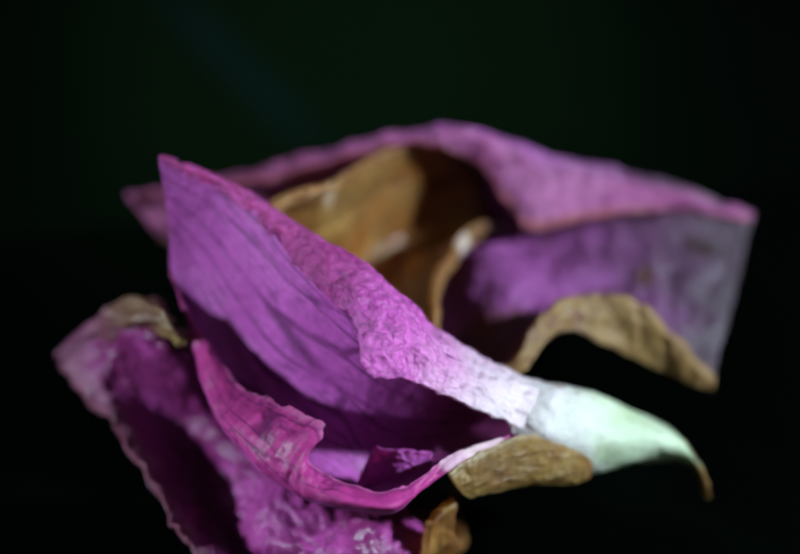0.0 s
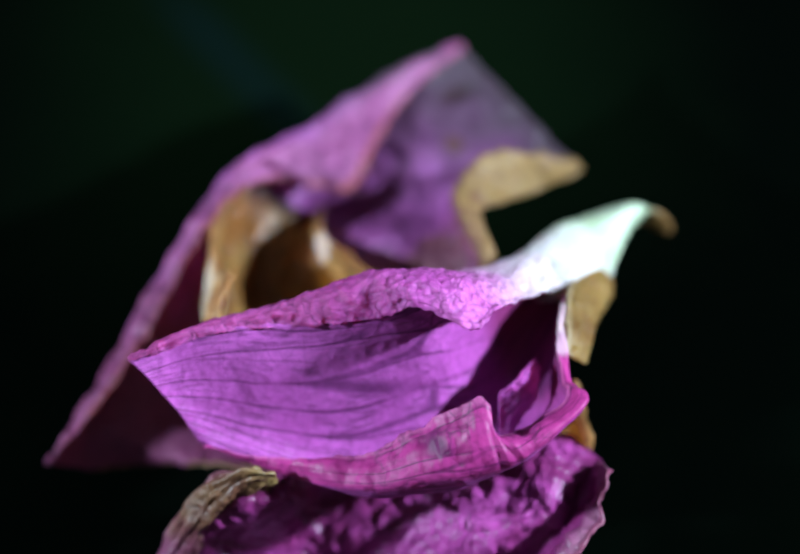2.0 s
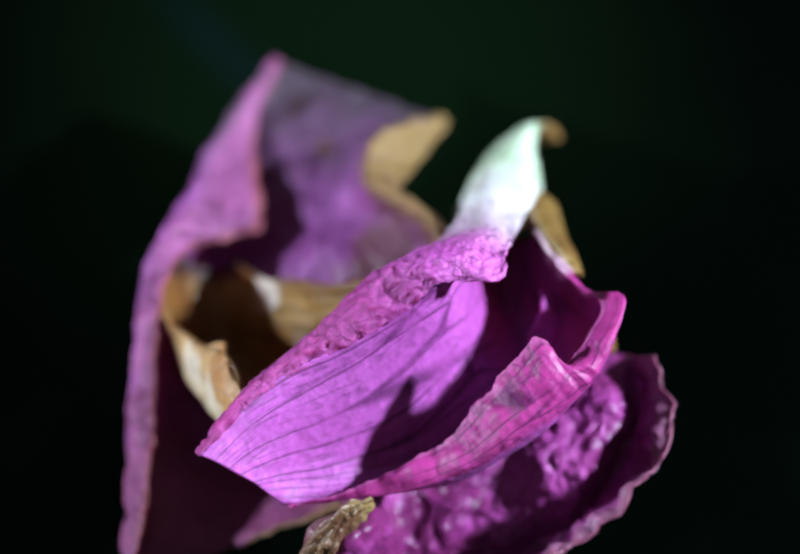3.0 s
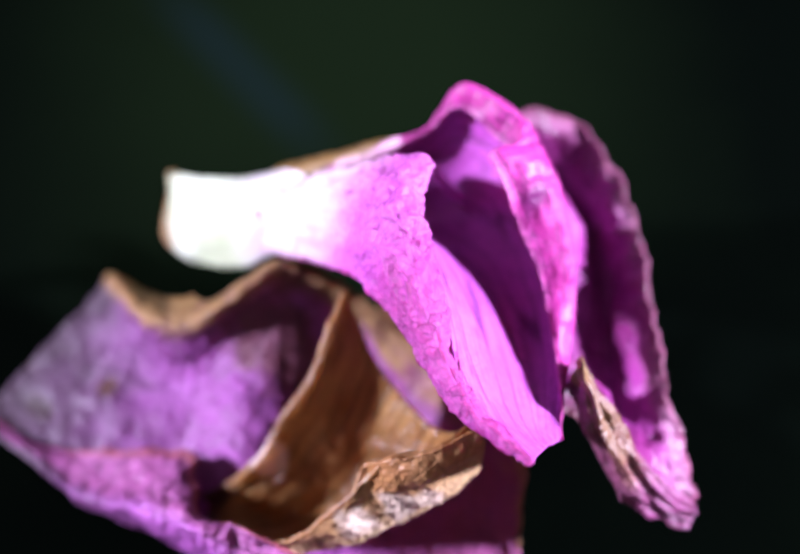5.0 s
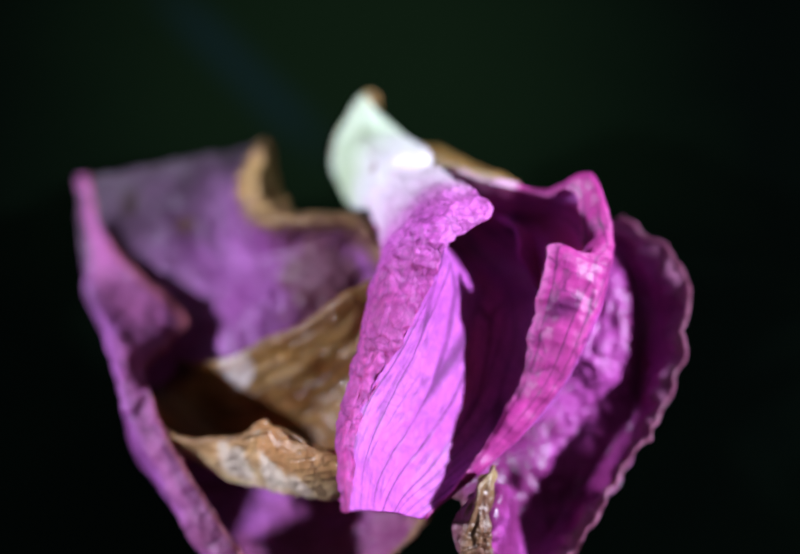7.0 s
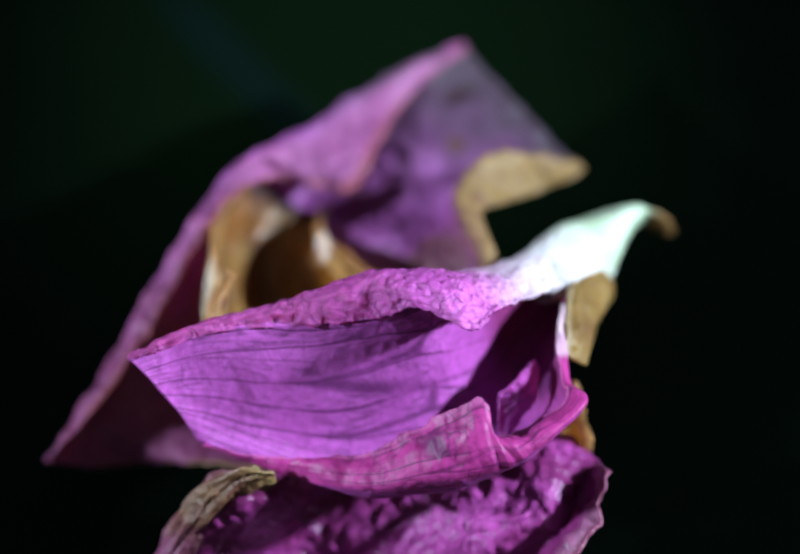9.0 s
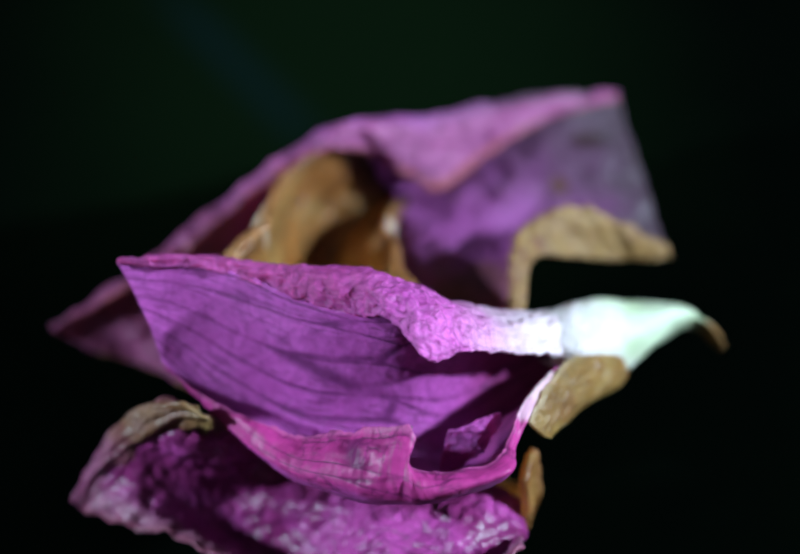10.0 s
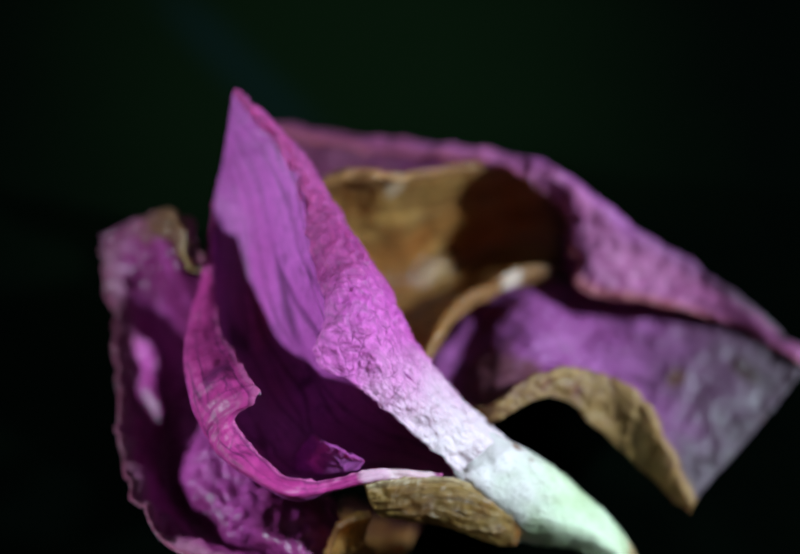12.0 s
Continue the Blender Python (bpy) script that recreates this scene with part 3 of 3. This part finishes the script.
def sepal():
    """The browned sheet under the back of the folded petal, below the claw."""
    s = Sheet()
    s.at((-8.6, 8.3, -5.9), (-8.6, 8.8, -6.2), (-8.5, 9.2, -6.7), (-8.4, 9.5, -7.2))
    s.at((-7.2, 8.1, -4.5), (-7.3, 8.8, -4.7), (-7.5, 9.5, -5.7), (-7.6, 9.7, -7.0))
    s.at((-5.4, 8.1, -3.2), (-5.6, 8.9, -3.5), (-5.9, 9.7, -4.8), (-6.2, 9.7, -6.2))
    s.at((-3.6, 8.6, -2.3), (-3.8, 9.3, -2.8), (-4.1, 9.9, -4.0), (-4.6, 9.8, -5.2))
    s.at((-2.2, 9.2, -1.8), (-2.4, 9.8, -2.4), (-2.7, 10.2, -3.4), (-3.2, 10.1, -4.4))
    s.at((-1.0, 9.8, -1.6), (-1.2, 10.2, -2.2), (-1.5, 10.4, -3.0), (-1.9, 10.4, -3.8))
    return s.mesh("sepal", 70, 60, crumple=0.05, size=1.6, folds=0.06, pleats=12.0, ragged=0.1, seed=8)


def stalk():
    """A narrow brown strip that runs down behind the petals to the ground."""
    s = Sheet()
    s.at((-1.2, 10.2, -4.6), (-0.4, 10.4, -4.4), (0.4, 10.9, -4.8))
    s.at((-0.8, 10.6, -7.0), (0.2, 11.1, -6.8), (1.0, 11.8, -7.2))
    s.at((-1.4, 10.0, -10.5), (-0.2, 10.6, -10.5), (1.0, 11.0, -10.5))
    s.at((-2.0, 8.0, -14.5), (0.0, 8.6, -14.5), (1.8, 8.6, -14.5))
    s.at((-2.4, 4.0, -18.3), (0.0, 4.4, -18.3), (2.2, 4.2, -18.3))
    return s.mesh("stalk", 60, 24, thick=0.5, crumple=0.1, size=1.4, seed=9)


def brown_petal():
    """The dried inner petal: a trough between a rolled ridge and a back wall."""
    s = Sheet()
    s.at((-2.4, 1.9, -4.8), (-2.4, 1.6, -3.8), (-1.8, 1.0, -4.6), (-0.6, -0.6, -6.2), (1.2, -2.2, -7.4), (3.2, -3.8, -7.2), (5.0, -4.8, -5.0), (5.6, -5.4, -2.6))
    s.at((-3.0, -0.7, -5.3), (-2.85, -0.8, -4.4), (-2.1, -1.3, -5.4), (-1.2, -2.6, -7.6), (0.2, -4.0, -9.6), (2.0, -5.6, -9.4), (3.4, -6.7, -5.6), (3.8, -7.2, -2.2))
    s.at((-3.7, -2.9, -6.6), (-3.5, -3.0, -5.7), (-2.8, -3.3, -6.8), (-2.0, -4.5, -9.0), (-1.0, -5.7, -11.2), (0.2, -7.0, -11.0), (1.3, -7.8, -6.4), (1.6, -8.0, -2.5))
    s.at((-4.8, -4.7, -8.0), (-4.7, -4.8, -7.1), (-4.0, -5.0, -8.2), (-3.2, -6.1, -10.2), (-2.4, -7.3, -12.0), (-1.4, -8.7, -11.7), (-0.4, -9.4, -7.8), (-0.1, -9.6, -4.3))
    s.at((-5.9, -6.3, -9.4), (-5.7, -6.4, -8.4), (-5.1, -6.6, -9.4), (-4.7, -7.6, -10.8), (-4.2, -8.9, -12.0), (-3.8, -10.2, -11.6), (-3.2, -11.3, -8.4), (-2.8, -11.5, -6.1))
    s.at((-7.2, -7.4, -10.4), (-7.0, -7.5, -9.5), (-6.6, -7.7, -10.0), (-6.6, -8.5, -10.8), (-6.6, -9.4, -11.2), (-6.5, -10.6, -10.6), (-6.3, -11.5, -8.6), (-6.2, -11.7, -7.0))
    # added to fill the shaded pocket; the far colour darkens it
    s.at((-8.8, -8.0, -11.4), (-8.6, -8.1, -10.8), (-8.2, -8.3, -10.9), (-8.2, -8.8, -11.2), (-8.2, -9.6, -11.2), (-8.2, -10.4, -10.4), (-8.2, -11.0, -8.8), (-8.2, -11.2, -7.8))
    return s.mesh("brown_petal", 130, 120, thick=0.24, crumple=0.08, size=2.2, folds=0.06, pleats=22.0, seed=10)


def torn_flap():
    """The tan and white torn flap that curls out over the brown petal's mouth."""
    s = Sheet()
    s.at((6.0, -5.4, -2.5), (6.3, -6.0, -3.2), (6.0, -6.7, -5.4))
    s.at((4.0, -7.2, -2.1), (4.3, -7.9, -3.0), (4.2, -8.5, -5.8))
    s.at((2.0, -8.0, -2.3), (2.4, -8.8, -3.6), (2.6, -9.4, -6.6))
    s.at((0.6, -8.2, -3.0), (1.0, -9.2, -4.6), (1.4, -10.0, -7.0))
    s.at((-0.1, -9.6, -4.4), (-0.1, -10.2, -5.4), (0.2, -10.6, -7.6))
    s.at((-1.6, -10.8, -5.5), (-1.7, -11.0, -6.2), (-1.6, -11.1, -7.9))
    s.at((-3.0, -11.5, -6.3), (-3.1, -11.5, -6.8), (-3.0, -11.5, -7.8))
    return s.mesh("torn_flap", 90, 50, crumple=0.07, size=1.1, ragged=0.18, seed=11)


def droplet_at(holder, at, radius):
    """A tiny clear bead, in millimetres across, that sits on a petal at one of its vertices."""
    bm = bmesh.new()
    bmesh.ops.create_icosphere(bm, subdivisions=2, radius=radius * MM)
    for vert in bm.verts:
        vert.co += at
    me = bpy.data.meshes.new("droplet")
    bm.to_mesh(me)
    bm.free()
    me.polygons.foreach_set("use_smooth", [True] * len(me.polygons))
    return part("droplet", me, mat_dew, holder, "tiny clear droplet")


def droplet(holder, rows, columns, u, v, radius):
    """A droplet at a place along and across a petal."""
    return droplet_at(holder, holder.data.vertices[int(u * (rows - 1)) * columns + int(v * (columns - 1))].co, radius)


def bead(holder, place, radius):
    """A droplet on a petal, at the vertex nearest to a place in millimetres."""
    at = Vector(place) * MM
    return droplet_at(holder, min(holder.data.vertices, key=lambda vert: (vert.co - at).length_squared).co, radius)


def build_flower():
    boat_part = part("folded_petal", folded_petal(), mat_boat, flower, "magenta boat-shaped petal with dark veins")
    flap = part("flap", petal_flap(), mat_flap, boat_part, "wrinkled magenta flap, pale at the claw")
    part("scrap", inner_scrap(), mat_scrap, boat_part, "small torn magenta scrap")
    part("claw", claw(), mat_claw, boat_part, "ivory claw with a browned hook")
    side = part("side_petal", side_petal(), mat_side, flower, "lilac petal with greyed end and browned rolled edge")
    outer = part("outer_petal", outer_petal(), mat_outer, flower, "crinkled glossy dark purple petal")
    part("curl", browned_curl(), mat_curl, outer, "shrivelled brown curl")
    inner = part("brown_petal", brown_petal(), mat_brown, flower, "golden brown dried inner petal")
    part("torn_flap", torn_flap(), mat_tan, inner, "torn tan flap with whitened folds")
    # The beads along the side petal's crease are added to give it glints.
    for u, v, radius in ((0.03, 0.52, 0.16), (0.045, 0.56, 0.11), (0.05, 0.47, 0.1), (0.13, 0.42, 0.1), (0.16, 0.38, 0.09), (0.19, 0.40, 0.12), (0.22, 0.37, 0.08), (0.26, 0.45, 0.1)):
        droplet(side, 210, 190, u, v, radius)
    for place, radius in (((-11.7, -0.7, -8.0), 0.10), ((-11.4, -0.9, -8.3), 0.11), ((-11.1, -1.2, -8.7), 0.09), ((-10.8, -1.3, -9.2), 0.08), ((-10.4, -1.6, -9.9), 0.14), ((-10.1, -1.8, -10.2), 0.12), ((-9.9, -2.2, -10.4), 0.13),
                          ((-9.6, -2.1, -10.4), 0.10), ((-9.0, -2.9, -10.3), 0.09), ((-14.8, -2.5, -10.7), 0.14), ((-15.4, -3.0, -10.8), 0.15), ((-15.3, -3.4, -10.8), 0.08), ((-12.9, -5.0, -10.9), 0.13)):
        bead(side, place, radius)
    for place, radius in (((4.4, 7.4, 2.0), 0.09), ((4.9, 6.9, 1.6), 0.07), ((5.7, 6.2, 1.0), 0.06), ((7.0, 5.2, 0.2), 0.06), ((2.3, 11.6, 1.2), 0.07)):
        bead(boat_part, place, radius)
    for place, radius in (((-0.9, 4.7, 2.0), 0.09), ((-1.6, 5.6, 1.0), 0.08), ((-2.4, 6.5, 0.0), 0.11), ((-1.9, 6.0, 0.6), 0.06)):
        bead(flap, place, radius)
    for u, v, radius in ((0.67, 0.84, 0.17), (0.74, 0.74, 0.15), (0.70, 0.78, 0.08)):
        droplet(inner, 130, 120, u, v, radius)
    for k in range(26):
        droplet(outer, 200, 150, 0.24 + 0.028 * k, random.uniform(0.80, 0.975), random.uniform(0.07, 0.14))
    for k in range(16):
        droplet(outer, 200, 150, random.uniform(0.45, 0.95), random.uniform(0.35, 0.75), random.uniform(0.05, 0.10))
    part("sepal", sepal(), mat_sepal, flower, "tan and whitish withered sepal")
    part("stalk", stalk(), mat_brown, flower, "thin brown dried stalk")


build_flower()

# ---- how it turns ----
def motions():
    """The flower is turned by hand about its upright axis, one way until 5.5 s and then back, at an uneven pace."""
    turn = ((0.0, -171.3), (0.5, -156.9), (1.0, -142.5), (1.5, -130.2), (2.0, -118.6), (2.5, -105.8), (2.7, -100.3), (3.25, -81.5), (3.8, -62.6), (4.0, -56.0),
            (4.3, -42.6), (4.5, -34.1), (5.0, -15.4), (5.25, -7.6), (5.5, 0.0), (5.75, -8.2), (6.0, -16.5), (6.5, -34.6), (7.0, -56.2), (7.2, -62.6),
            (7.75, -81.5), (8.28, -100.3), (8.8, -114.0), (9.0, -119.0), (9.5, -130.5), (10.0, -143.3), (10.5, -156.9), (11.0, -171.4), (11.5, -183.2), (12.0, -195.3))
    walk(flower, [(t, pose(0, 0, LIFT, 0, 0, a)) for t, a in turn])


motions()
